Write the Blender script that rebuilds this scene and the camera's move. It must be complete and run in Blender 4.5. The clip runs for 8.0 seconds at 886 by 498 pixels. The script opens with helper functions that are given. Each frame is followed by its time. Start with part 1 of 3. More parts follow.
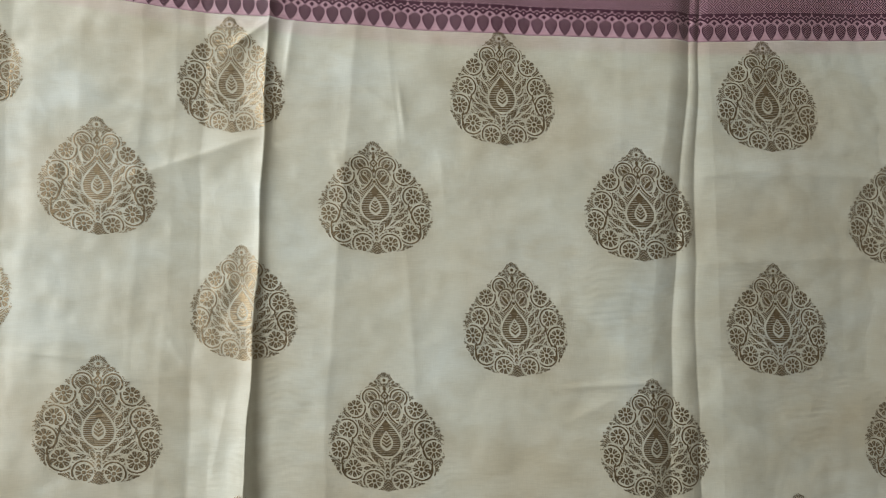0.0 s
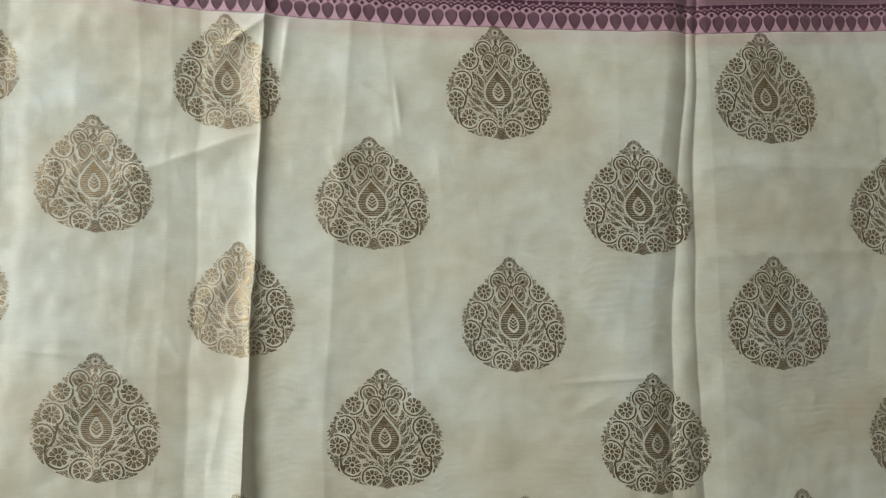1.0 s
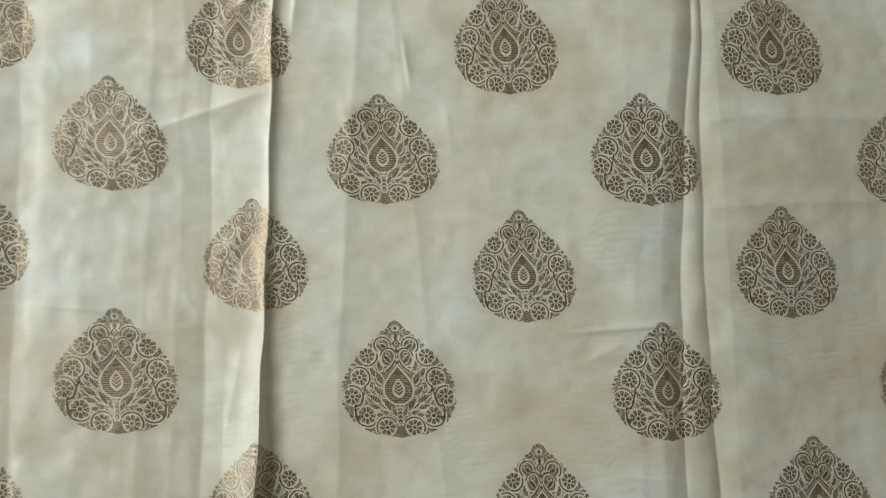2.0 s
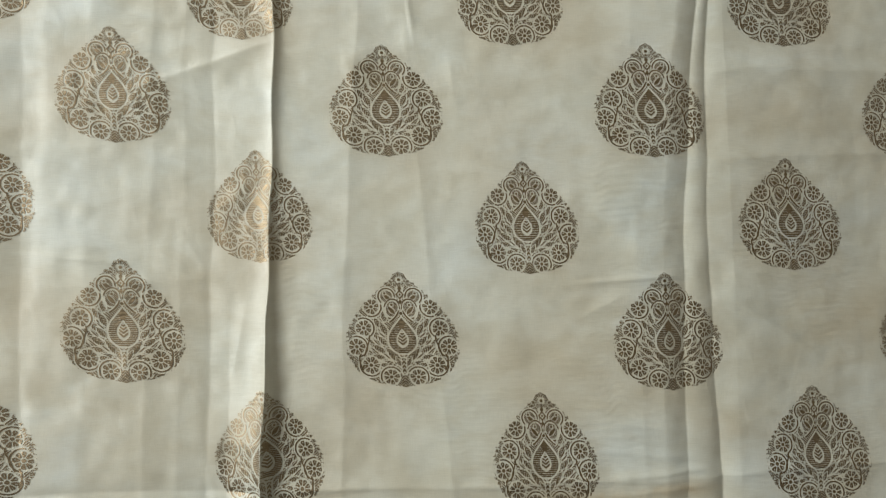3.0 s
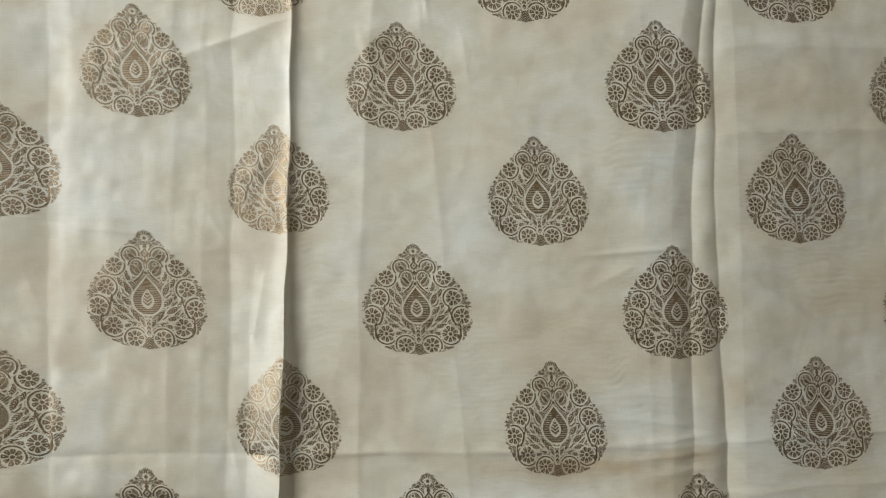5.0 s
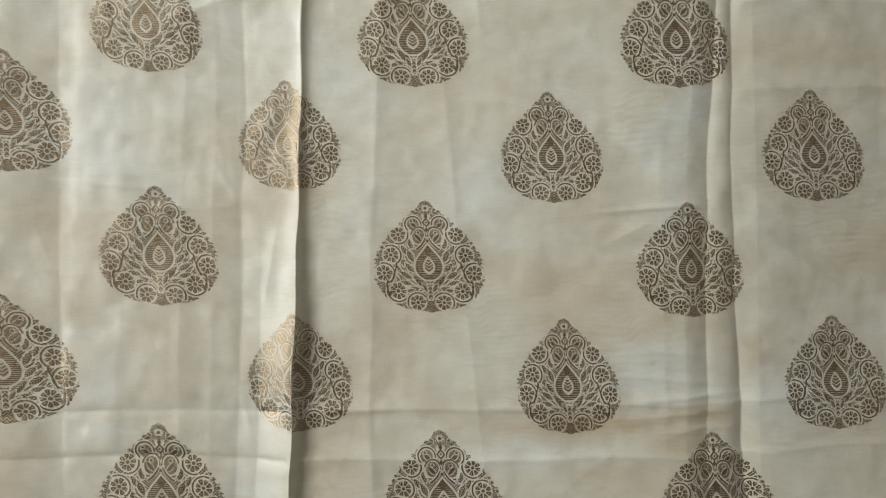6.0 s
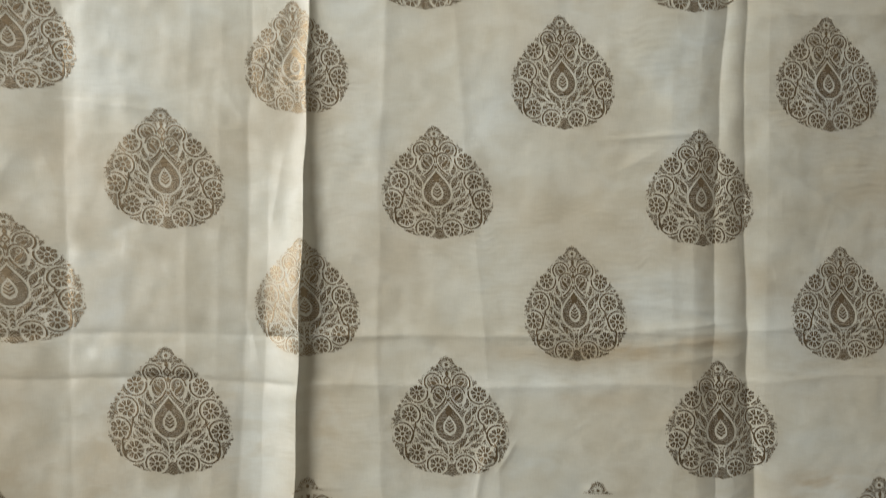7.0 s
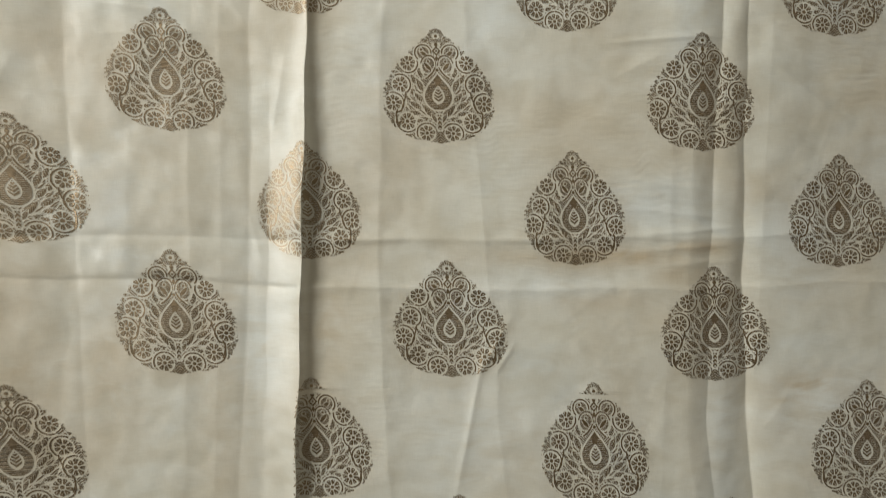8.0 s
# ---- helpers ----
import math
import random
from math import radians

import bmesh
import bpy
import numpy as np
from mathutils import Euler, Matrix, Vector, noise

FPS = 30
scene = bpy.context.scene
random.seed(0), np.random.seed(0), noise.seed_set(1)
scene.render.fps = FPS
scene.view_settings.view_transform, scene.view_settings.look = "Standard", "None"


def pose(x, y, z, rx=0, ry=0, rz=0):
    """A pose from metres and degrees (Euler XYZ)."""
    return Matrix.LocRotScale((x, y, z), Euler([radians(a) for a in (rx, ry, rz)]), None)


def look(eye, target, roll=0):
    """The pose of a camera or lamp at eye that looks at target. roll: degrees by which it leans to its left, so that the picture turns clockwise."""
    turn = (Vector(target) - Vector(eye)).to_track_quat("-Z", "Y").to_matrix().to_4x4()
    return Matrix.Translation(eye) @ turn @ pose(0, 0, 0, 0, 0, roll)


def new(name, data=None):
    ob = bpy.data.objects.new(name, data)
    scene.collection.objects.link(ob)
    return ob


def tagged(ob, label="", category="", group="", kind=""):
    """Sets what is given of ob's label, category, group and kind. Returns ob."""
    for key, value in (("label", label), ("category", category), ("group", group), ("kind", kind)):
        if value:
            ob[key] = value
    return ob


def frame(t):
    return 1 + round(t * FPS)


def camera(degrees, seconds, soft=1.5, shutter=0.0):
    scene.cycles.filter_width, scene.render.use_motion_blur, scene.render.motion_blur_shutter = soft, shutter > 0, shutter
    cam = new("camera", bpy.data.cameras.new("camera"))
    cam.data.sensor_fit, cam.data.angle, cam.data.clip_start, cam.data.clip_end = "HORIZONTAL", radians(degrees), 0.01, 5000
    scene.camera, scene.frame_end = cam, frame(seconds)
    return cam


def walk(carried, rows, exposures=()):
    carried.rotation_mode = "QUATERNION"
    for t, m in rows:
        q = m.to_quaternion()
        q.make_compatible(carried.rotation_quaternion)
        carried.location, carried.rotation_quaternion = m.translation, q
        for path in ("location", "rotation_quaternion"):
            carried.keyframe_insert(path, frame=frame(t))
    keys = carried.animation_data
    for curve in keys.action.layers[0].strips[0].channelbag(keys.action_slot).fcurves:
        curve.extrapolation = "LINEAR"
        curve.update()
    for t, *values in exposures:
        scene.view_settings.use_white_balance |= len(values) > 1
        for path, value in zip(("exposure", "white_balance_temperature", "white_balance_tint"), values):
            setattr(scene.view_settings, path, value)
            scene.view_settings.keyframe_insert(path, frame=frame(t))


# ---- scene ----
cam = camera(78.3, 8.0, soft=0.5, shutter=0.5)
METRES, EYE, TILT, LEAN, TURN = 0.27, 0.494, -86.3, -2.5, 0.0
ROWS = [
    (0.0, 0.0, 0.0, 0.0, 0.0, 0.0, -0.0),
    (0.5, 0.017, 0.0179, 0.0143, 0.2, 0.15, 0.03),
    (1.0, 0.0206, 0.0092, -0.0251, 0.39, 0.29, 0.47),
    (1.5, 0.0105, -0.0085, -0.1083, 0.71, 0.67, 1.17),
    (3.0, -0.0062, -0.0234, -0.2764, 1.12, -1.62, 1.34),
    (3.5, -0.0118, -0.0266, -0.3147, 1.13, -2.04, 1.26),
    (4.0, -0.0056, -0.0481, -0.3125, 1.2, -2.22, 1.39),
    (4.5, -0.0178, -0.0774, -0.3078, 1.37, -2.34, 1.26),
    (6.0, -0.0662, -0.0697, -0.458, 2.03, -3.3, 1.11),
    (6.5, -0.0865, -0.0691, -0.4989, 1.98, -4.17, 0.67),
    (7.0, -0.0983, -0.0735, -0.6436, 2.0, -5.19, 0.5),
    (7.5, -0.0952, -0.0844, -0.7696, 2.04, -6.81, 0.4),
    (8.0, -0.1024, -0.1167, -0.859, 1.99, -8.39, 0.25),
]
EXPOSURES = [(0.0, -0.03, 6660, 10), (1.5, 0.03, 6640, 7), (3.5, 0.06, 6740, 11), (6.5, 0.04, 6820, 14), (8.0, 0.08, 6900, 14)]
walk(cam, [(t, pose(0, 0, EYE, TILT, LEAN, TURN) @ pose(METRES * x, METRES * y, METRES * z, 90 + pitch, roll, yaw)) for t, x, y, z, yaw, pitch, roll in ROWS], EXPOSURES)

# ---- light: daylight from a window on the west side ----
world = bpy.data.worlds.new("sky")
scene.world = world
world.use_nodes = True
sky = world.node_tree.nodes.new("ShaderNodeTexSky")
sky.sky_type, sky.sun_disc = "NISHITA", False
sky.sun_elevation, sky.sun_rotation = radians(40), radians(60)
world.node_tree.links.new(sky.outputs[0], world.node_tree.nodes["Background"].inputs[0])
world.node_tree.nodes["Background"].inputs[1].default_value = 0.1

WEST, EAST, SOUTH, NORTH, CEIL = -1.5, 2.2, -2.2, 3.2, 2.6
WIN_Y0, WIN_Y1, WIN_Z0, WIN_Z1 = -0.85, 3.0, 0.60, 1.65
lamp = bpy.data.lights.new("window_daylight", "AREA")
lamp.shape, lamp.size, lamp.size_y = "RECTANGLE", WIN_Y1 - WIN_Y0 - 0.1, WIN_Z1 - WIN_Z0 - 0.1
lamp.energy, lamp.color = 79.0, (0.945, 0.98, 0.945)
new("window_daylight", lamp).matrix_world = look((WEST - 0.08, (WIN_Y0 + WIN_Y1) / 2, (WIN_Z0 + WIN_Z1) / 2), (EAST, (WIN_Y0 + WIN_Y1) / 2, (WIN_Z0 + WIN_Z1) / 2))


# ---- materials ----
def material(name, rough, metal=0.0, sheen=0.0):
    m = bpy.data.materials.new(name)
    m.use_nodes = True
    b = m.node_tree.nodes["Principled BSDF"]
    b.inputs["Roughness"].default_value = rough
    b.inputs["Metallic"].default_value = metal
    b.inputs["Sheen Weight"].default_value = sheen
    return m, m.node_tree.nodes, m.node_tree.links, b


def ramp(nodes, links, source, stops):
    r = nodes.new("ShaderNodeValToRGB")
    while len(r.color_ramp.elements) < len(stops):
        r.color_ramp.elements.new(0.5)
    for e, (p, c) in zip(r.color_ramp.elements, stops):
        e.position, e.color = p, (*c, 1) if len(c) == 3 else c
    links.new(source, r.inputs[0])
    return r.outputs[0]


def noise_node(nodes, links, scale, detail=4.0, squash=(1, 1, 1), distortion=0.0):
    co, mp, n = nodes.new("ShaderNodeTexCoord"), nodes.new("ShaderNodeMapping"), nodes.new("ShaderNodeTexNoise")
    mp.inputs["Scale"].default_value = squash
    n.inputs["Scale"].default_value, n.inputs["Detail"].default_value = scale, detail
    n.inputs["Distortion"].default_value = distortion
    links.new(co.outputs["Object"], mp.inputs[0])
    links.new(mp.outputs[0], n.inputs["Vector"])
    return n.outputs["Fac"]


def mix(nodes, links, mode, fac, a, b):
    n = nodes.new("ShaderNodeMix")
    n.data_type, n.blend_type = "RGBA", mode
    for value, socket in ((fac, n.inputs[0]), (a, n.inputs[6]), (b, n.inputs[7])):
        if isinstance(value, bpy.types.NodeSocket):
            links.new(value, socket)
        else:
            socket.default_value = value if isinstance(value, float) else (*value, 1)
    return n.outputs[2]


def weave_bump(nodes, links, b, strength, distance):
    """Fine threads across and along, broken up by slubs."""
    weft = noise_node(nodes, links, 1.0, 2.0, (90, 1500, 1))
    warp = noise_node(nodes, links, 1.0, 2.0, (1500, 90, 1))
    add = nodes.new("ShaderNodeMath")
    links.new(weft, add.inputs[0])
    links.new(warp, add.inputs[1])
    bump = nodes.new("ShaderNodeBump")
    bump.inputs["Strength"].default_value, bump.inputs["Distance"].default_value = strength, distance
    links.new(add.outputs[0], bump.inputs["Height"])
    links.new(bump.outputs[0], b.inputs["Normal"])
    return weft, warp


def silk_material(name):
    m, n, l, b = material(name, 0.4, 0.0, 0.3)
    big = noise_node(n, l, 8.0, 4.0, (1, 1.3, 1), 0.4)
    base = ramp(n, l, big, [(0.28, (0.60, 0.56, 0.455)), (0.44, (0.645, 0.63, 0.54)), (0.58, (0.665, 0.67, 0.595)), (0.72, (0.65, 0.69, 0.665))])
    wisp = ramp(n, l, noise_node(n, l, 30.0, 5.0, (1, 1.6, 1), 0.5), [(0.36, (0.90, 0.875, 0.83)), (0.62, (1.0, 1.0, 1.0))])
    base = mix(n, l, "MULTIPLY", 0.95, base, wisp)
    # tan stains, together with shade of creases and panels painted as tan
    stain_shade = n.new("ShaderNodeAttribute")
    stain_shade.attribute_name = "stain_shade"
    patchy = n.new("ShaderNodeMath")
    patchy.operation = "MULTIPLY"
    l.new(stain_shade.outputs["Fac"], patchy.inputs[0])
    l.new(ramp(n, l, noise_node(n, l, 40.0, 6.0, (1, 1.5, 1), 0.8), [(0.30, (0.42, 0.42, 0.42)), (0.62, (1, 1, 1))]), patchy.inputs[1])
    base = mix(n, l, "MIX", patchy.outputs[0], base, (0.49, 0.40, 0.265))
    # skylight sheen on the weft, painted as a paler, cooler base colour
    sky_sheen = n.new("ShaderNodeAttribute")
    sky_sheen.attribute_name = "sky_sheen"
    streaky = n.new("ShaderNodeMath")
    streaky.operation = "MULTIPLY"
    l.new(sky_sheen.outputs["Fac"], streaky.inputs[0])
    l.new(ramp(n, l, noise_node(n, l, 34.0, 6.0, (0.7, 2.0, 1), 0.8), [(0.32, (0.25, 0.25, 0.25)), (0.62, (1, 1, 1))]), streaky.inputs[1])
    base = mix(n, l, "MIX", streaky.outputs[0], base, (0.715, 0.75, 0.715))
    weft, warp = weave_bump(n, l, b, 0.22, 0.0002)
    base = mix(n, l, "MULTIPLY", 0.5, base, ramp(n, l, weft, [(0.3, (0.86, 0.86, 0.85)), (0.65, (1, 1, 1))]))
    base = mix(n, l, "MULTIPLY", 0.30, base, ramp(n, l, warp, [(0.3, (0.86, 0.86, 0.85)), (0.65, (1, 1, 1))]))
    fringe = n.new("ShaderNodeAttribute")
    fringe.attribute_name = "fringe"
    base = mix(n, l, "MIX", fringe.outputs["Fac"], base, (0.40, 0.34, 0.235))
    blush = n.new("ShaderNodeAttribute")
    blush.attribute_name = "blush"
    base = mix(n, l, "MULTIPLY", blush.outputs["Fac"], base, (0.97, 0.84, 0.90))
    l.new(base, b.inputs["Base Color"])
    rough = ramp(n, l, noise_node(n, l, 25.0, 4.0, (1, 2.0, 1)), [(0.3, (0.34, 0.34, 0.34)), (0.7, (0.50, 0.50, 0.50))])
    l.new(rough, b.inputs["Roughness"])
    b.inputs["Specular IOR Level"].default_value = 0.8
    b.inputs["Sheen Roughness"].default_value = 0.4
    b.inputs["Sheen Tint"].default_value = (0.72, 0.86, 1.0, 1)
    return m


def thread_material(name, low, high, rough, metal):
    m, n, l, b = material(name, rough, metal, 0.1)
    fine = noise_node(n, l, 1.0, 2.0, (160, 1900, 1))
    col = ramp(n, l, fine, [(0.3, low), (0.7, high)])
    col = mix(n, l, "MULTIPLY", 0.6, col, ramp(n, l, noise_node(n, l, 30.0, 3.0), [(0.3, (0.8, 0.78, 0.75)), (0.7, (1, 1, 1))]))
    l.new(col, b.inputs["Base Color"])
    bump = n.new("ShaderNodeBump")
    bump.inputs["Strength"].default_value, bump.inputs["Distance"].default_value = 0.4, 0.0002
    l.new(fine, bump.inputs["Height"])
    l.new(bump.outputs[0], b.inputs["Normal"])
    return m


def plain_material(name, colour, rough, scale):
    m, n, l, b = material(name, rough)
    f = noise_node(n, l, scale, 5.0)
    l.new(ramp(n, l, f, [(0.3, tuple(c * 0.88 for c in colour)), (0.7, colour)]), b.inputs["Base Color"])
    bump = n.new("ShaderNodeBump")
    bump.inputs["Strength"].default_value, bump.inputs["Distance"].default_value = 0.2, 0.002
    l.new(f, bump.inputs["Height"])
    l.new(bump.outputs[0], b.inputs["Normal"])
    return m


CREAM = silk_material("cream_silk")
PINK = thread_material("pink_border_silk", (0.49, 0.285, 0.37), (0.61, 0.385, 0.465), 0.5, 0.0)
MAROON = thread_material("maroon_thread", (0.046, 0.008, 0.026), (0.095, 0.021, 0.053), 0.6, 0.0)
ZARI = thread_material("antique_gold_thread", (0.18, 0.138, 0.088), (0.37, 0.283, 0.178), 0.37, 0.8)
PLASTER = plain_material("wall_paint", (0.42, 0.39, 0.34), 0.8, 30)
CEILING = plain_material("ceiling_paint", (0.46, 0.45, 0.42), 0.85, 30)
STONE = plain_material("floor_stone", (0.32, 0.28, 0.23), 0.5, 12)
WOOD = plain_material("window_wood", (0.30, 0.20, 0.12), 0.5, 20)


# ---- building helpers ----
def mesh_object(name, verts, faces, mats, parent=None):
    me = bpy.data.meshes.new(name)
    me.from_pydata(verts, [], faces)
    for m in mats:
        me.materials.append(m)
    ob = new(name, me)
    ob.parent = parent
    return ob


def box(name, lo, hi, mat, parent=None):
    bm = bmesh.new()
    bmesh.ops.create_cube(bm, size=1.0)
    for v in bm.verts:
        v.co = Vector([(lo[k] + hi[k]) / 2 + v.co[k] * (hi[k] - lo[k]) for k in range(3)])
    me = bpy.data.meshes.new(name)
    bm.to_mesh(me)
    bm.free()
    me.materials.append(mat)
    ob = new(name, me)
    ob.parent = parent
    return ob


# ---- the room that closes the place ----
FLOOR_Z = -0.004
T = 0.14
tagged(box("floor", (WEST - T, SOUTH - T, -0.12), (EAST + T, NORTH + T, FLOOR_Z), STONE), "plain stone floor under the spread cloth", "floor", kind="structure")
tagged(box("ceiling", (WEST - T, SOUTH - T, CEIL), (EAST + T, NORTH + T, CEIL + 0.12), CEILING), "plain off-white painted ceiling", "ceiling", kind="structure")
for name, lo, hi in (("wall_north", (WEST - T, NORTH, FLOOR_Z), (EAST + T, NORTH + T, CEIL)), ("wall_south", (WEST - T, SOUTH - T, FLOOR_Z), (EAST + T, SOUTH, CEIL)), ("wall_east", (EAST, SOUTH, FLOOR_Z), (EAST + T, NORTH, CEIL))):
    tagged(box(name, lo, hi, PLASTER), "plain painted plaster wall", "wall", kind="structure")
bm = bmesh.new()
for y0, y1, z0, z1 in ((SOUTH, WIN_Y0, FLOOR_Z, CEIL), (WIN_Y1, NORTH, FLOOR_Z, CEIL), (WIN_Y0, WIN_Y1, FLOOR_Z, WIN_Z0), (WIN_Y0, WIN_Y1, WIN_Z1, CEIL)):
    for v in bmesh.ops.create_cube(bm, size=1.0)["verts"]:
        v.co = Vector((WEST - T / 2 + v.co.x * T, (y0 + y1) / 2 + v.co.y * (y1 - y0), (z0 + z1) / 2 + v.co.z * (z1 - z0)))
me = bpy.data.meshes.new("wall_west")
bm.to_mesh(me)
bm.free()
me.materials.append(PLASTER)
tagged(new("wall_west", me), "plain painted plaster wall with a window opening", "wall", kind="structure")
window = tagged(new("window_1"), "plain wooden window frame, open to daylight", "window", kind="structure")
for lo, hi in (((WIN_Y0, WIN_Z0), (WIN_Y0 + 0.05, WIN_Z1)), ((WIN_Y1 - 0.05, WIN_Z0), (WIN_Y1, WIN_Z1)), ((WIN_Y0 + 0.05, WIN_Z0), (WIN_Y1 - 0.05, WIN_Z0 + 0.05)), ((WIN_Y0 + 0.05, WIN_Z1 - 0.05), (WIN_Y1 - 0.05, WIN_Z1))):
    box("window_frame", (WEST - 0.06, lo[0] + 0.002, lo[1] + 0.002), (WEST - 0.01, hi[0] - 0.002, hi[1] - 0.002), WOOD, window)

# ---- the cloth's relief ----
BASE = 0.012
RNG = np.random.default_rng(7)
LATTICE = RNG.random((256, 256))


def value_noise(x, y, cell):
    x, y = np.asarray(x) / cell + 50.3, np.asarray(y) / cell + 61.7
    i, j = np.floor(x).astype(int), np.floor(y).astype(int)
    fx, fy = x - i, y - j
    fx, fy = fx ** 3 * (fx * (6 * fx - 15) + 10), fy ** 3 * (fy * (6 * fy - 15) + 10)
    g = lambda a, b: LATTICE[a % 256, b % 256]
    return (g(i, j) * (1 - fx) + g(i + 1, j) * fx) * (1 - fy) + (g(i, j + 1) * (1 - fx) + g(i + 1, j + 1) * fx) * fy - 0.5


def ridge(d, height, left, right, blunt=0.0008):
    """A crease: sharp at d = 0, running out softly to either side."""
    e = np.where(d < 0, -d / left, d / right)
    b = blunt / np.where(d < 0, left, right)
    return height * np.exp(-(np.sqrt(e * e + b * b) - b))


def gate(v, lo, hi, soft):
    """1 between lo and hi, fading over soft."""
    return 1 / (1 + np.exp(-(v - lo) / soft)) / (1 + np.exp((v - hi) / soft))


def step(d, width):
    return 1 / (1 + np.exp(-d / width))


def wrinkle(x, y, x0, y0, x1, y1, height, above, below):
    """A short straight crease from one point to another, fading at both ends."""
    n = math.hypot(x1 - x0, y1 - y0)
    ux, uy = (x1 - x0) / n, (y1 - y0) / n
    s, d = (x - x0) * ux + (y - y0) * uy, (x - x0) * uy - (y - y0) * ux
    return ridge(d, height, above, below) * gate(s, 0, n, n * 0.08 + 0.002)


def fold_line(y):
    return -0.1415 + 0.03 * y - 0.027 * y * y + 0.0008 * np.sin(y * 60)


def valley_line(y):
    return 0.2485 + 0.14 * (y + 0.07) ** 2 + 0.0008 * np.sin(y * 45)


CREASES = []
for k in range(46):
    cx, cy, turn = RNG.uniform(-0.45, 0.47), RNG.uniform(-0.53, 0.24), RNG.choice([0.1, -0.15, 0.6, -0.7, 1.45, 1.6]) + RNG.normal(0, 0.15)
    run = RNG.uniform(0.012, 0.035)
    CREASES.append((cx - run * math.cos(turn), cy - run * math.sin(turn), cx + run * math.cos(turn), cy + run * math.sin(turn), RNG.uniform(0.00018, 0.0005), RNG.uniform(0.002, 0.006), RNG.uniform(0.002, 0.006)))


def relief(x, y):
    x, y = np.asarray(x, float), np.asarray(y, float)
    w = x + 0.0009 * np.sin(y * 38 + x * 9) + 0.003 * value_noise(x, y, 0.05)
    z = np.full(np.broadcast(x, y).shape, BASE)
    # the standing fold and its soft flanks
    d = x + 0.0012 * value_noise(x * 0, y, 0.03) - fold_line(y)
    z = z + (ridge(d, 0.0044, 0.014, 0.0034, 0.0005) + ridge(d, 0.0008, 0.004, 0.008, 0.0005)) * (0.9 + 0.4 * value_noise(x * 0, y, 0.08) - 0.20 * step(-0.14 - y, 0.03))
    z = z + np.where(d < 0, 0.0080 * np.clip(1 + d / 0.034, 0, 1) ** 1.25, 0.0080 * np.exp(-np.maximum(d, 0) / 0.0055)) * step(-0.14 - y, 0.03)
    lift = 0.014 + 0.012 * step(0.06 - y, 0.04)
    z = z + np.where(d < 0, lift * 0.006 * np.log1p(np.exp((np.minimum(x, fold_line(y)) + 0.190) / 0.006)), lift * 0.0505 * np.exp(-np.maximum(d, 0) / 0.008))
    # how the panels between the creases lie
    z = z + 0.072 * np.maximum(-0.20 - x, 0) + 0.14 * np.maximum(-0.355 - x, 0) + 0.033 * (np.clip(x, -0.08, 0.20) - 0.06) * (1 - step(x - 0.25, 0.006)) - (0.10 - 0.08 * step(-0.36 - y, 0.04)) * np.maximum(x - 0.27, 0)
    # the pleat that drops into a valley and climbs out again
    v = valley_line(y)
    band = np.clip(0.0195 - 0.050 * y, 0.0095, 0.042)
    s = (x + 0.0015 * value_noise(x * 0, y, 0.04) - v) / band
    into = 0.0048 * np.clip(1 + (s + 1) * band / 0.021, 0, 1) ** 1.4
    tube = 0.0048 + (0.0040 * step(-0.24 - y, 0.03) - 0.0002) * (s + 1) - 0.0062 * np.clip(-s, 0, 1) * np.clip(1 + s, 0, 1)
    z = z - np.where(s < -1, into, np.where(s < 0, tube, (0.0046 + 0.0040 * step(-0.24 - y, 0.03)) * np.exp(-np.maximum(s, 0) * band / 0.013)))
    # pressed creases that run along the fold
    z = z + ridge(w - (-0.0735 + 0.065 * y + 0.12 * np.minimum(y, 0) ** 2), 0.0022, 0.020, 0.014)
    z = z + ridge(w - (-0.010 - 0.09 * y), 0.0008, 0.010, 0.006)
    z = z + 0.0006 * step(w - (-0.341 + 0.03 * y - 0.09 * y * y), 0.0022)
    z = z + ridge(w - (-0.194 + 0.02 * y - 0.06 * y * y), -0.0011, 0.006, 0.012)
    z = z + ridge(w - (-0.2195 + 0.02 * y - 0.05 * y * y), 0.0005, 0.008, 0.006)
    z = z + ridge(w - (-0.2475 + 0.02 * y - 0.05 * y * y), 0.0005, 0.010, 0.006)
    z = z + ridge(w - (-0.30 + 0.02 * y - 0.05 * y * y), 0.0003, 0.010, 0.010)
    z = z + ridge(w - 0.182, 0.0005, 0.012, 0.008) + ridge(w - 0.395, -0.0006, 0.02, 0.02)
    # pressed creases across
    u = y + 0.0012 * np.sin(x * 31 + 1.0) + 0.0025 * value_noise(x, y, 0.045)
    turn = np.tanh((x - fold_line(y)) / 0.006)
    upper, lower = -(u - (-0.266 + 0.04 * x * x)), -(u - (-0.3115 - 0.01 * x + 0.06 * x * x))
    z = z + turn * (ridge(upper, 0.0014, 0.014, 0.008) + ridge(upper, 0.0007, 0.005, 0.002, 0.0004))
    z = z + turn * (ridge(lower, 0.0015, 0.006, 0.012) * (1 - 0.6 * step(x - 0.2, 0.02)) + ridge(lower, 0.0007, 0.002, 0.005, 0.0004))
    right = step(w - v - 0.004, 0.003)
    z = z + right * (ridge(-(u - 0.1 - 0.02 * (x - 0.26)), 0.0024, 0.016, 0.012) + ridge(-(u - 0.018 - 0.04 * (x - 0.26)), 0.0018, 0.012, 0.008))
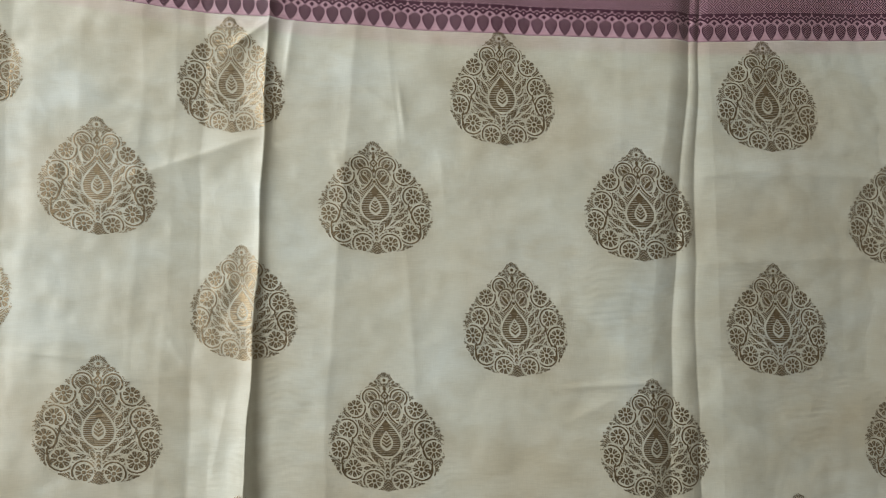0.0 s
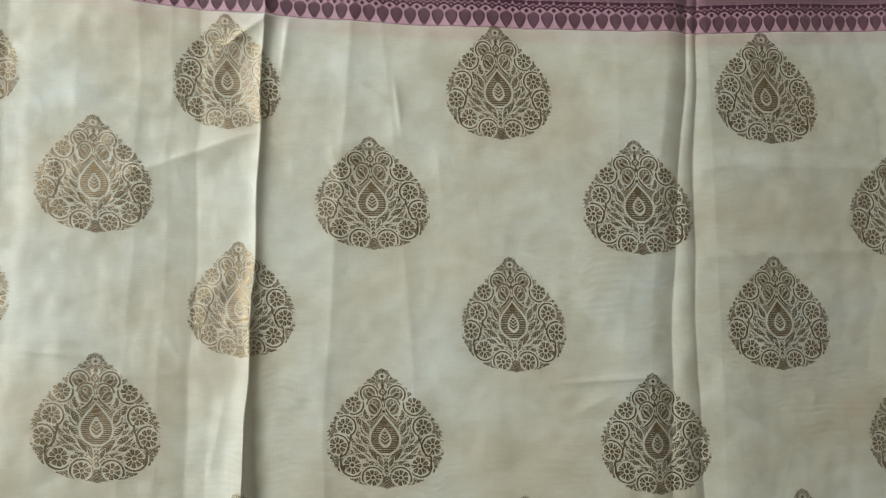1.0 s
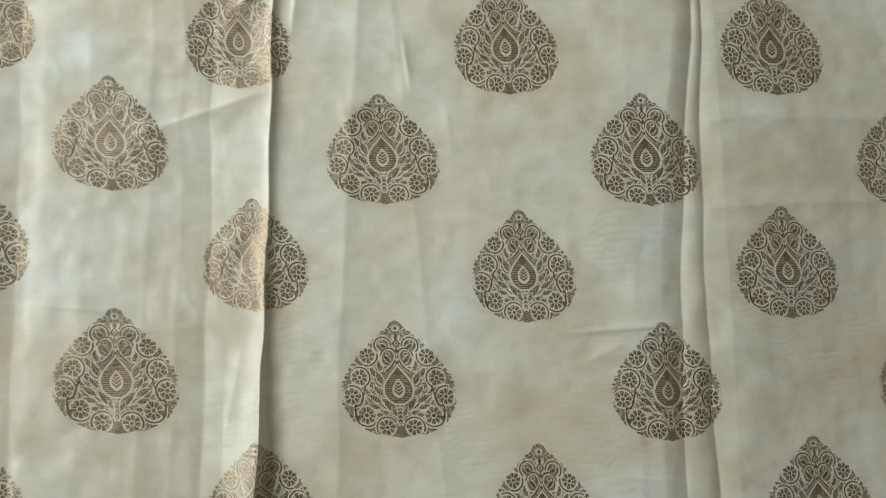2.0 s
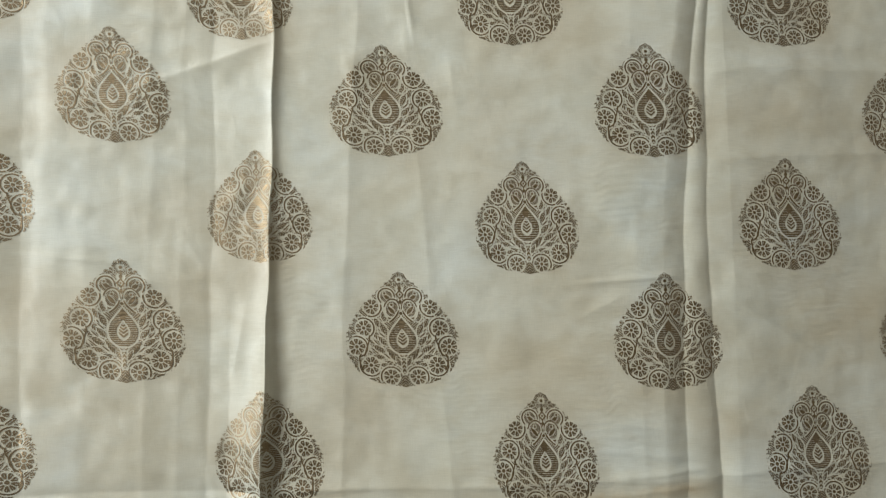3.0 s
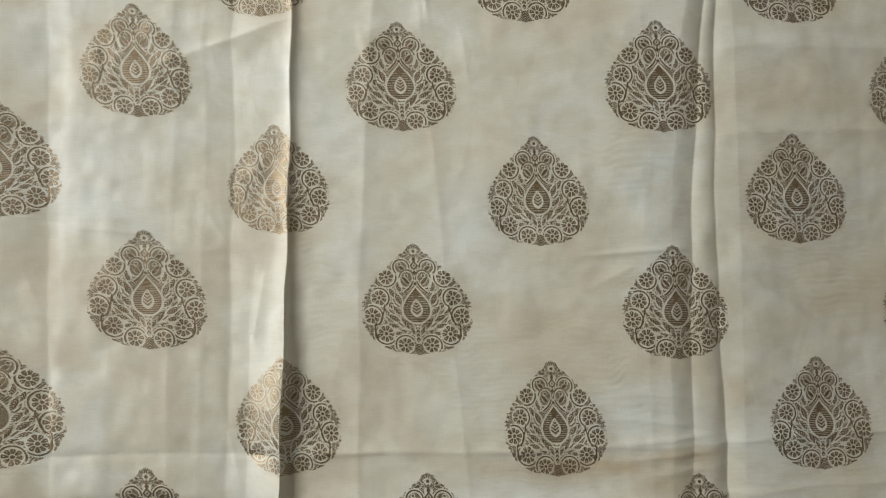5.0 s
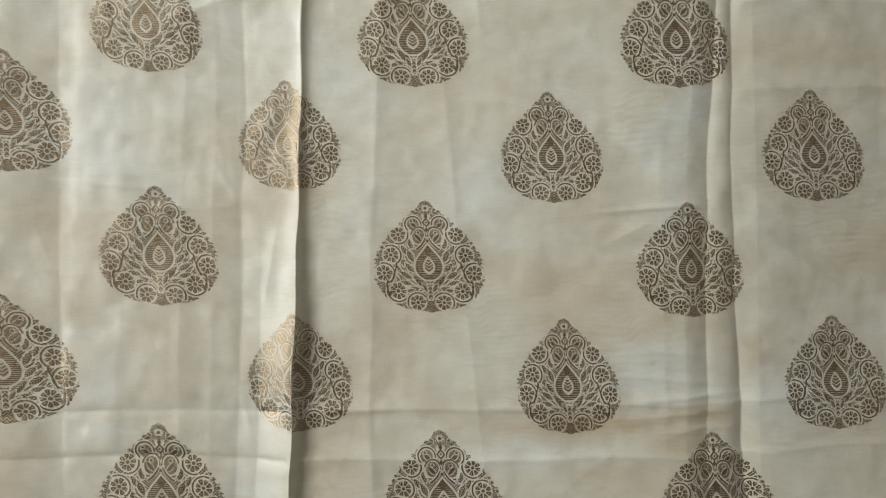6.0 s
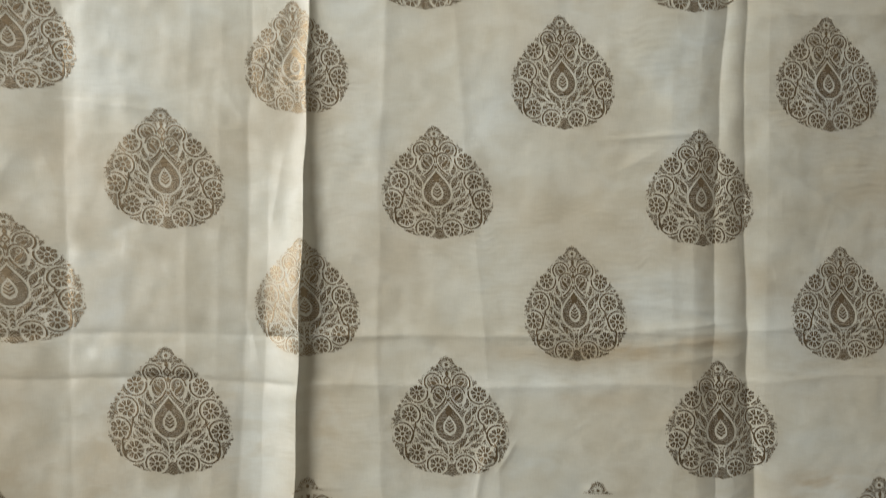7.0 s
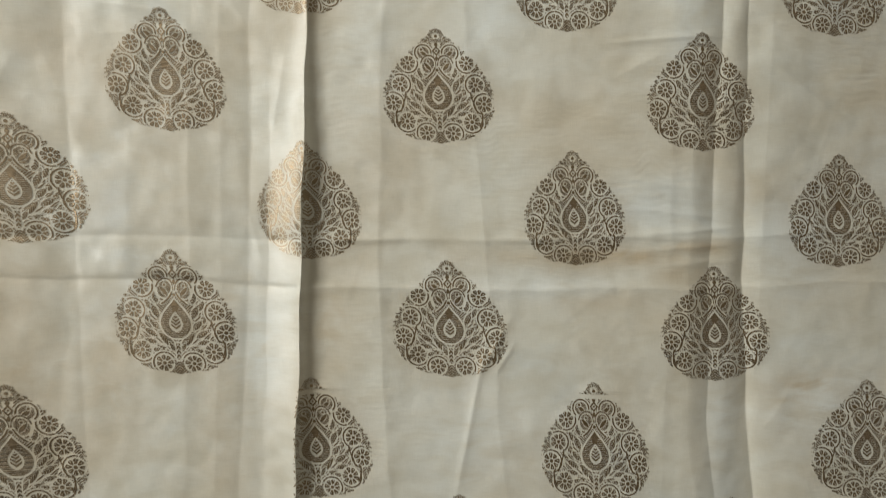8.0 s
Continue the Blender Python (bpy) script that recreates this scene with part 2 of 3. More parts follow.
    # loose wrinkles
    for p in ((-0.345, -0.055, -0.268, -0.064, 0.0010, 0.002, 0.0025), (-0.342, -0.084, -0.19, -0.078, 0.0008, 0.010, 0.008),
              (-0.25, 0.094, -0.15, 0.129, 0.0019, 0.008, 0.012), (-0.135, 0.127, -0.06, 0.104, 0.0015, 0.007, 0.006),
              (0.135, -0.090, 0.205, -0.086, 0.0017, 0.0014, 0.003), (0.135, -0.118, 0.172, -0.10, 0.0008, 0.006, 0.006),
              (0.272, -0.11, 0.345, -0.158, 0.0010, 0.007, 0.007), (-0.019, 0.176, -0.014, 0.138, 0.0011, 0.004, 0.002),
              (0.014, -0.372, -0.010, -0.50, 0.0010, 0.004, 0.003), (0.035, -0.345, 0.012, -0.39, 0.0012, 0.004, 0.004),
              (-0.43, -0.17, -0.395, -0.105, 0.0004, 0.006, 0.006), (-0.165, -0.10, -0.178, -0.17, 0.0003, 0.006, 0.006),
              (0.14, -0.21, 0.215, -0.222, 0.0007, 0.005, 0.005), (0.15, -0.238, 0.225, -0.246, 0.0010, 0.004, 0.005),
              (0.15, -0.262, 0.236, -0.256, 0.0014, 0.003, 0.004), (0.165, -0.276, 0.24, -0.270, 0.0012, 0.003, 0.004), (0.18, -0.289, 0.236, -0.286, 0.0009, 0.003, 0.004),
              (0.03, -0.265, 0.075, -0.268, 0.0008, 0.003, 0.003), (-0.12, -0.268, -0.05, -0.264, 0.0008, 0.004, 0.003), (0.040, -0.366, 0.027, -0.388, 0.0008, 0.0018, 0.002),
              (-0.165, 0.215, -0.125, 0.242, 0.0020, 0.006, 0.005), (-0.12, 0.19, -0.115, 0.235, 0.0016, 0.005, 0.007)):
        z = z + 1.5 * wrinkle(x, y, *p)
    # narrow tucks lying across
    z = z + wrinkle(x, y, -0.142, -0.4045, -0.120, -0.4052, 0.0009, 0.003, 0.0012) + wrinkle(x, y, 0.108, -0.4080, 0.134, -0.4085, 0.0009, 0.003, 0.0012)
    # slack between the creases
    z = z + 0.0027 * value_noise(x, y, 0.075) + 0.0016 * value_noise(x + 3, y, 0.032) + 0.0006 * value_noise(x, y + 5, 0.013)
    z = z + 0.00016 * value_noise(x * 0.35, y + 2, 0.0065) + 0.00030 * value_noise(x + 7, y * 0.5, 0.011)
    z = z + 0.00012 * np.sin(y * 1300 + 9 * value_noise(x, y, 0.02)) * gate(value_noise(x, y, 0.06), 0.2, 9, 0.05)
    # faint straight creases left from folding and handling
    for p in CREASES:
        z = z + wrinkle(x, y, *p)
    # fine crinkles
    for cell, tall, sharp, dx in ((0.05, 0.00010, 0.05, 4.1), (0.022, 0.00010, 0.08, 8.7)):
        n = value_noise(x * 0.85 + dx + 0.2 * y, y * 1.1 - dx, cell)
        z = z + tall * np.exp(-np.abs(n) / sharp) * (0.4 + 1.2 * np.clip(value_noise(x - dx, y, 0.07) + 0.4, 0, 1))
    # rippled weft where the cloth is slack
    for rx, ry, rw, rh in ((0.165, -0.21, 0.05, 0.045), (0.17, -0.01, 0.045, 0.04), (0.37, -0.12, 0.05, 0.04), (0.30, -0.05, 0.03, 0.03), (-0.11, -0.08, 0.03, 0.07), (0.0, -0.17, 0.06, 0.03)):
        z = z + 0.00014 * np.exp(-((x - rx) / rw) ** 2 - ((y - ry) / rh) ** 2) * np.sin(y * 960 + 14 * value_noise(x * 1.6, y * 0.6, 0.03))
    return np.maximum(z, FLOOR_Z + 0.0008)


def border_line(x):
    """Where the field meets the border."""
    sag = np.interp(x, [-0.6, -0.25, -0.15, -0.043, 0.08, 0.2, 0.3, 0.4, 0.6], [0.0, 0.0015, 0.004, 0.005, 0.002, -0.002, 0.0012, 0.0075, 0.018])
    return 0.2255 + 0.184 * np.minimum(np.asarray(x) - 0.11, 0) ** 2 + 0.003 * np.asarray(x) + sag


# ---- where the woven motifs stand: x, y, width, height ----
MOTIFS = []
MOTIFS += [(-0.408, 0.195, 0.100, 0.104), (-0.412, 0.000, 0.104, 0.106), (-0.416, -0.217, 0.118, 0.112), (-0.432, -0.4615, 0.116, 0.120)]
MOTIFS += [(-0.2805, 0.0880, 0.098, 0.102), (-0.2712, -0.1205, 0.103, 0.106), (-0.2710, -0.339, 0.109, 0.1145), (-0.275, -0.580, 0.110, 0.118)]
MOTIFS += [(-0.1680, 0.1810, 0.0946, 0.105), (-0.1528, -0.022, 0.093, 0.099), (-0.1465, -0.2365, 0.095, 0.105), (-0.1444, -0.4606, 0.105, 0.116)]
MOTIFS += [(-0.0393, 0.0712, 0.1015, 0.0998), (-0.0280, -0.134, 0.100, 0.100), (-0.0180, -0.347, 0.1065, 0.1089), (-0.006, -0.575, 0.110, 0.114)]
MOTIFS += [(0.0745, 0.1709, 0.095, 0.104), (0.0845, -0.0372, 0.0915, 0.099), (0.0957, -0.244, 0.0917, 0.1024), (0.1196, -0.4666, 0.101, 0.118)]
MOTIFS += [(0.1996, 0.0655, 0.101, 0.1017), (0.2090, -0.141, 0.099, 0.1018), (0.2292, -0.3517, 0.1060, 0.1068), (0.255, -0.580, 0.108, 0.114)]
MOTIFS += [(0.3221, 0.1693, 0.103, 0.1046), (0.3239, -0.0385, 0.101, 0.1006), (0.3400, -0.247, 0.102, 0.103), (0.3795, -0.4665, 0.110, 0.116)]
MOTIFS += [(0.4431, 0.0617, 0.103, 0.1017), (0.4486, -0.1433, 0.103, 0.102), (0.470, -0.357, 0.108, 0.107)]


def lean(x):
    """How far the weft drops to the right, and the warp to the right as it comes down."""
    return -0.022 - 0.04 * np.clip((-0.05 - np.asarray(x)) / 0.15, 0, 1), -0.05


def fringe_at(x, y):
    """Loose floats on the back of the cloth show through round each motif."""
    f = np.zeros(np.shape(x))
    for mx, my, w, h in MOTIFS:
        a, b = lean(mx)
        dy = (y - my - a * (x - mx))
        dx = (x - mx - b * dy) / (w / 2)
        dy = dy / h
        wide = np.clip(1 - np.clip((dy + 0.02) / 0.60, 0, 1) ** 1.25, 0.05, 1) * np.sqrt(np.clip(1 - (np.clip(-dy - 0.02, 0, 1) / 0.46) ** 2, 0.02, 1))
        e = np.maximum(np.abs(dx) / wide, np.where((dy > 0.56) | (dy < -0.44), 9, 0))
        ring = np.clip(1.22 - np.hypot(dx * 0.93, (dy + 0.06) * 2.0), 0, 0.35) / 0.35
        f = np.maximum(f, np.where(np.abs(dx) < 1.5, np.clip((1.30 - e) / 0.35, 0, 1), 0) * 0.05 + 0.16 * ring)
    return f


# tan marks in the silk, and shade painted in tan below the creases: x, y, half width, half height, strength
MARKS = [(-0.24, 0.225, 0.07, 0.018, 0.45), (-0.375, 0.17, 0.03, 0.05, 0.6), (0.268, -0.225, 0.04, 0.022, 0.5), (0.16, -0.192, 0.05, 0.016, 0.45), (0.12, -0.282, 0.10, 0.009, 1.0),
         (0.21, -0.274, 0.04, 0.008, 1.0), (-0.36, -0.10, 0.03, 0.06, 0.35), (0.35, 0.06, 0.06, 0.025, 0.35), (0.055, 0.07, 0.03, 0.03, 0.3), (0.315, -0.408, 0.04, 0.018, 1.0),
         (0.115, -0.322, 0.05, 0.008, 0.6), (-0.40, -0.385, 0.05, 0.07, 0.6), (-0.33, -0.39, 0.04, 0.08, 0.6), (-0.13, -0.345, 0.03, 0.05, 0.6), (0.195, -0.298, 0.03, 0.012, 0.7), (-0.17, 0.19, 0.025, 0.03, 0.35)]
# broad ones; those at the far left and right also paint the panels' shade
MARKS += [(0.12, -0.15, 0.10, 0.07, 0.22), (-0.43, -0.3, 0.06, 0.22, 0.5), (-0.31, -0.20, 0.07, 0.09, 0.30), (-0.23, -0.43, 0.03, 0.10, 0.5), (-0.09, -0.19, 0.03, 0.06, 0.30), (0.37, -0.13, 0.07, 0.06, 0.40), (0.43, 0.0, 0.05, 0.10, 0.32)]


# paler, cooler patches: the weft's reflection of skylight, put into the colour
SKY_SHEEN = [(-0.07, 0.19, 0.06, 0.03, 0.8), (0.20, 0.10, 0.035, 0.06, 0.7), (0.11, 0.03, 0.06, 0.03, 0.6), (0.33, 0.11, 0.06, 0.02, 0.6), (0.17, -0.235, 0.06, 0.03, 0.8), (0.31, -0.27, 0.035, 0.05, 1.0),
        (0.34, -0.43, 0.06, 0.05, 1.0), (0.24, -0.44, 0.02, 0.08, 0.8), (-0.20, -0.36, 0.03, 0.10, 0.8), (0.01, -0.45, 0.08, 0.06, 0.7), (-0.36, 0.12, 0.03, 0.05, 0.7), (-0.33, -0.02, 0.05, 0.04, 0.6),
        (0.01, -0.08, 0.04, 0.05, 0.5), (0.07, -0.31, 0.07, 0.015, 0.7), (-0.09, -0.10, 0.03, 0.10, 0.5), (0.40, -0.20, 0.04, 0.04, 0.6)]


def marks_at(x, y, marks):
    f = np.zeros(np.shape(x))
    for mx, my, w, h, k in marks:
        f = np.maximum(f, k * np.exp(-((x - mx) / w) ** 2 - ((y - my) / h) ** 2))
    return f


def strip(name, xs, vs, mats, parent):
    """A sheet of cloth: columns xs, rows vs upward from the border line."""
    X, V = np.meshgrid(xs, vs)
    Y = border_line(X) + V
    Z = relief(X, Y)
    nx, ny = len(xs), len(vs)
    k = (np.arange(ny - 1)[:, None] * nx + np.arange(nx - 1)[None, :]).ravel()
    faces = np.stack([k, k + 1, k + 1 + nx, k + nx], 1)
    ob = mesh_object(name, np.stack([X.ravel(), Y.ravel(), Z.ravel()], 1).tolist(), faces.tolist(), mats, parent)
    me = ob.data
    me.polygons.foreach_set("use_smooth", np.ones(len(faces), bool))
    at = me.attributes.new("fringe", "FLOAT", "POINT")
    at.data.foreach_set("value", fringe_at(X, Y).ravel().astype(np.float32))
    at = me.attributes.new("stain_shade", "FLOAT", "POINT")
    at.data.foreach_set("value", marks_at(X, Y, MARKS).ravel().astype(np.float32))
    at = me.attributes.new("sky_sheen", "FLOAT", "POINT")
    at.data.foreach_set("value", marks_at(X, Y, SKY_SHEEN).ravel().astype(np.float32))
    at = me.attributes.new("blush", "FLOAT", "POINT")
    at.data.foreach_set("value", (step(V + 0.0125, 0.0011) * (0.75 + 0.5 * value_noise(X, Y, 0.03))).ravel().astype(np.float32))
    thick = ob.modifiers.new("thickness", "SOLIDIFY")
    thick.thickness, thick.offset = 0.0005, -1.0
    return ob


def spaced(*runs):
    """Columns or rows: (from, to, step) runs joined end to end."""
    out = []
    for a, b, s in runs:
        out += list(np.linspace(a, b, max(1, round(abs(b - a) / s)), endpoint=False))
    return np.array(out + [runs[-1][1]])


saree = tagged(new("saree"), "creased cream silk saree with gold teardrop motifs and pink border", "saree")
COLS = spaced((-0.60, -0.46, 0.008), (-0.46, -0.19, 0.0016), (-0.19, -0.12, 0.0008), (-0.12, 0.20, 0.0016), (0.20, 0.285, 0.0010), (0.285, 0.52, 0.0018), (0.52, 0.60, 0.008))
ROWS_V = spaced((-0.87, -0.76, 0.006), (-0.76, -0.0135, 0.0017), (-0.0135, 0.0, 0.0017))
strip("field", COLS, ROWS_V, [CREAM], saree)
BORDER_V = spaced((0.0, 0.07, 0.0022))
border = strip("border", COLS, BORDER_V, [PINK], saree)
border["label"] = "mauve pink woven border"


# ---- woven figures, thread row by thread row ----
def runs_of(mask):
    """Start and end columns of each run of True, row by row."""
    for r in range(mask.shape[0]):
        edge = np.flatnonzero(np.diff(np.concatenate([[0], mask[r].astype(np.int8), [0]])))
        for a, b in zip(edge[::2], edge[1::2]):
            yield r, a, b


def floats(name, quads, place, mat, parent, tucked=None):
    """Flat thread floats; quads are rows of s0, s1, v0, v1 and place maps (s, v) to the plan. tucked drops those that lie under a fold."""
    q = np.array(quads)
    if tucked:
        q = q[~tucked(*place((q[:, 0] + q[:, 1]) / 2, q[:, 3]))]
    s = np.stack([q[:, 0], q[:, 1], q[:, 1], q[:, 0]], 1).ravel()
    v = np.stack([q[:, 2], q[:, 2], q[:, 3], q[:, 3]], 1).ravel()
    x, y = place(s, v)
    z = relief(x, y) + 0.00032
    ob = mesh_object(name, np.stack([x, y, z], 1).tolist(), np.arange(len(s)).reshape(-1, 4).tolist(), [mat], parent)
    ob.data.polygons.foreach_set("use_smooth", np.ones(len(q), bool))
    return ob


def cut(s0, s1, v0, v1, longest):
    n = max(1, math.ceil((s1 - s0) / longest))
    return [(s0 + (s1 - s0) * k / n, s0 + (s1 - s0) * (k + 1) / n, v0, v1) for k in range(n)]


def teardrop(x, y, tip, wide_y, half, bottom):
    """Signed: below 1 inside. A drop with its point at y = tip, widest at wide_y, ending at bottom (y runs down)."""
    up = np.clip((y - tip) / (wide_y - tip), 0, 1)
    low = np.clip((y - wide_y) / (bottom - wide_y), 0, 1)
    width = half * np.where(y < wide_y, np.sin(up * math.pi / 2) ** 1.15, np.sqrt(np.clip(1 - low * low, 0, 1)))
    return np.where((y > tip) & (y < bottom), np.abs(x) / np.maximum(width, 1e-6), 9.0), width


class Painter:
    """Paints the motif's right half in its own units (270 to the side, 584 down), True where gold thread floats."""

    def __init__(self):
        self.x, self.y = np.meshgrid(np.arange(0.5, 300, 1.0), np.arange(-4, 592, 2.3))
        self.on = np.zeros(self.x.shape, bool)

    def paint(self, where, value):
        self.on = np.where(where, value, self.on)

    def disc(self, cx, cy, r0, r1, value, a0=-400, a1=400):
        r = np.hypot(self.x - cx, self.y - cy)
        a = np.degrees(np.arctan2(cy - self.y, self.x - cx))
        turn = (a >= a0) & (a <= a1) | (a + 360 >= a0) & (a + 360 <= a1)
        self.paint((r >= r0) & (r < r1) & turn, value)

    def hatched(self, where, pitch, gap, slope):
        """Thread hatching: floats with slanting gaps between."""
        self.paint(where, True)
        self.paint(where & (((self.x * slope + self.y) % pitch) < gap), False)

    def leaf(self, cx, cy, length, width, angle, hatch=0.0, rim=5.0, vein=0.0):
        c, s = math.cos(radians(angle)), math.sin(radians(angle))
        u = (self.x - cx) * c - (self.y - cy) * s
        v = (self.x - cx) * s + (self.y - cy) * c
        shape = lambda l, w: (np.abs(u) < l / 2) & (np.abs(v) < w / 2 * (1 - (2 * u / l) ** 2) * (1.0 - 0.5 * u / l))
        self.paint(shape(length + 2.2 * rim, width + 2 * rim), False)
        body = shape(length, width)
        self.paint(body, True)
        if hatch:
            self.paint(body & (((u + np.abs(v) * 1.1) % hatch) < hatch * 0.32), False)
        if vein:
            self.paint(body & (np.abs(v) < vein / 2) & (u < length * 0.3), False)

    def flower(self, cx, cy, r, petals, turn, a0=-400, a1=400):
        """A round flower in a pale ring, with a dark scroll along part of it and a pale vine outside that."""
        self.disc(cx, cy, 0, r + 22, False, a0 - 6, a1 + 6)
        self.disc(cx, cy, 0, r + 7, False)
        self.disc(cx, cy, r + 8, r + 14.5, True, a0, a1)
        d, a = np.hypot(self.x - cx, self.y - cy), np.arctan2(self.y - cy, self.x - cx) + turn
        k = np.floor(a * petals / (2 * math.pi))
        wave = (a * petals / (2 * math.pi) - k - 0.5) * 2
        reach = 0.96 + 0.05 * np.sin(k * 2.4 + cx)
        half = 0.74 - 0.40 * np.abs(d / r - 0.72)
        self.paint((d > r * 0.36) & (d < r * reach * (1 - 0.10 * wave ** 2)) & (np.abs(wave) < half), True)
        self.paint((np.abs(wave - 0.10) < 0.16) & (d > r * 0.66) & (d < r * 0.88), False)
        self.disc(cx, cy, 0, r * 0.21, True)

    def stroke(self, points, width, value):
        """A smooth line through control points."""
        p = np.array(points, float)
        t = np.linspace(0, 1, 60)
        n = len(p) - 1
        curve = sum(math.comb(n, k) * ((1 - t) ** (n - k) * t ** k)[:, None] * p[k] for k in range(n + 1))
        d = np.full(self.x.shape, 1e9)
        for cx, cy in curve:
            d = np.minimum(d, np.hypot(self.x - cx, self.y - cy))
        self.paint(d < width / 2, value)


def motif_mask():
    p = Painter()
    x, y = p.x, p.y
    # hatched ground with a leafy rim
    rim = np.interp(y, [0, 8, 22, 40, 60, 75, 95, 130, 165, 200, 240, 285, 330, 375, 420, 460, 500, 530, 556, 574, 586],
                    [10, 30, 36, 46, 76, 84, 108, 142, 182, 206, 232, 258, 270, 274, 268, 252, 226, 190, 150, 96, 0])
    rim = rim * (1 + 0.026 * np.sin(y * 0.29) + 0.020 * np.sin(y * 0.61 + 1)) + 3 * np.sin(x * 0.30) * (y > 480)
    ground = x < rim
    p.hatched(ground, 13.0, 5.4, 0.9)
    # small leaves that make the ragged edge
    for cx, cy, l, w, a in ((62, 58, 42, 20, 25), (88, 78, 34, 16, 20), (116, 96, 38, 20, 40), (142, 112, 36, 18, 55), (188, 150, 42, 20, 66), (206, 184, 40, 18, 60), (224, 214, 42, 20, 58),
                            (240, 240, 34, 18, 66), (262, 274, 44, 20, 72), (272, 312, 40, 18, 92), (274, 412, 44, 18, 84), (262, 440, 44, 20, 70), (240, 476, 48, 22, 56), (222, 504, 44, 20, 45),
                            (196, 530, 46, 20, 35), (162, 548, 46, 22, 28), (132, 566, 36, 16, 20)):
        p.leaf(cx, cy, l, w, a, 10.0, 2.4)
    # pale vines
    for pts in ([(10, 520), (24, 486), (70, 492), (110, 470), (128, 430)], [(8, 470), (40, 452), (84, 450), (120, 420), (140, 380)], [(80, 420), (120, 400), (150, 350), (160, 320)],
                [(72, 330), (100, 350), (130, 330), (150, 280)], [(78, 300), (96, 262), (84, 220), (110, 200)], [(110, 232), (130, 262), (120, 310)], [(96, 150), (100, 190), (128, 226), (140, 262)],
                [(146, 330), (176, 340), (178, 392), (150, 424), (120, 440)], [(20, 430), (60, 440), (100, 470)], [(160, 300), (164, 340), (190, 330)]):
        p.stroke(pts, 8, False)
    # leaves that fan out from the stem, each in a pale outline
    for cx, cy, l, w, a in ((88, 224, 60, 26, 76), (122, 258, 58, 24, 60), (92, 288, 74, 28, 66), (132, 320, 74, 26, 52), (100, 350, 70, 26, 46), (152, 366, 50, 20, 66), (122, 390, 76, 26, 32),
                            (124, 432, 66, 22, 12), (74, 464, 60, 22, 16), (104, 474, 46, 18, -12), (34, 488, 58, 18, 42)):
        p.leaf(cx, cy, l, w, a, 13.0, 6.5)
    # the pair of tall leaves that cup the drop
    p.leaf(50, 424, 104, 34, 46, 11.0, 7.0)
    p.leaf(26, 458, 56, 18, 62, 10.0, 5.0)
    for cx, cy, r in ((150, 222, 9), (204, 330, 9), (182, 412, 8), (118, 514, 9), (100, 172, 8), (206, 226, 7), (148, 256, 7)):
        p.disc(cx, cy, 0, r + 5, False)
        p.disc(cx, cy, 0, r, True)
    # flowers along the rim, each in the crook of a scroll
    for cx, cy, r, n, t, a0, a1 in ((148, 175, 39, 8, 0.2, 130, 290), (191, 285, 40, 8, 0.0, 60, 235), (231, 381, 42, 8, 0.3, 75, 262), (165, 476, 44, 9, 0.1, -150, 15), (67, 536, 40, 8, 0.25, -25, 150)):
        p.flower(cx, cy, r, n, t, a0, a1)
    p.stroke([(166, 325), (158, 352), (186, 372), (184, 410), (196, 428)], 6, True)
    p.stroke([(212, 420), (226, 436), (222, 470), (206, 500)], 7, True)
    # curls on either side of the neck
    p.disc(68, 122, 0, 52, False)
    p.disc(68, 122, 38, 44.5, True, -50, 200)
    p.hatched(np.hypot(x - 68, y - 122) < 30, 9, 3.2, -0.9)
    p.leaf(66, 126, 54, 18, 40, 0.0, 4.5)
    p.disc(76, 106, 0, 11, False)
    p.disc(76, 106, 0, 6, True)
    p.stroke([(30, 130), (40, 160), (62, 172), (84, 176)], 9, False)
    # paisley hooks over the drop
    e = np.hypot((x - 44 - (y - 186) * 0.10) / 36, (y - 186) / 46)
    p.paint(e < 1.24, False)
    p.paint((e > 1.02) & (e < 1.17) & ((x < 66) | (y < 176)), True)
    p.hatched(e < 0.84, 9, 3.2, -0.9)
    p.leaf(48, 192, 56, 18, 50, 0.0, 4.5)
    p.disc(44, 166, 0, 11, False)
    p.disc(44, 166, 0, 6, True)
    p.stroke([(10, 196), (20, 222), (40, 240), (60, 252)], 18, False)
    p.stroke([(10, 198), (20, 224), (40, 242), (58, 254)], 8, True)
    # the drop in the middle
    rim_e, wide = teardrop(x, y, 218, 346, 78, 425)
    p.paint(rim_e < 1, False)
    e, wide = teardrop(x, y, 231, 346, 68, 416)
    p.paint(e < 1, True)
    p.paint((e < 1) & ((y % 9.2) < 2.3) & (np.sin(y * 0.7 + x * 0.05) > -0.5), False)
    e, wide = teardrop(x, y, 286, 346, 32, 386)
    p.paint(e < 1, False)
    e, wide = teardrop(x, y, 298, 346, 22, 376)
    p.paint((e < 1) & (((y + x * 0.8) % 17) > 6.5), True)
    # the stem and the crown flower
    p.paint((x < 15) & (y > 432) & (y < 586), False)
    p.paint((x < 9) & (y > 440) & (y < 520) & (((y - x * 1.3) % 21) > 8), True)
    p.hatched((x < 17) & (y > 528) & (y < 588), 14, 4.5, -1.0)
    p.paint((x < 22 - 0.2 * (y - 84)) & (y < 185) & (y > 70), False)
    diamond = x + np.abs(y - 112) * 0.85
    p.paint((diamond < 22) & (diamond > 13), True)
    p.paint(diamond < 6, True)
    p.disc(0, 80, 0, 9, True)
    p.paint((x + np.abs(y - 150) * 0.6 < 9), True)
    p.disc(0, 210, 0, 12, False)
    p.disc(0, 210, 0, 8, True)
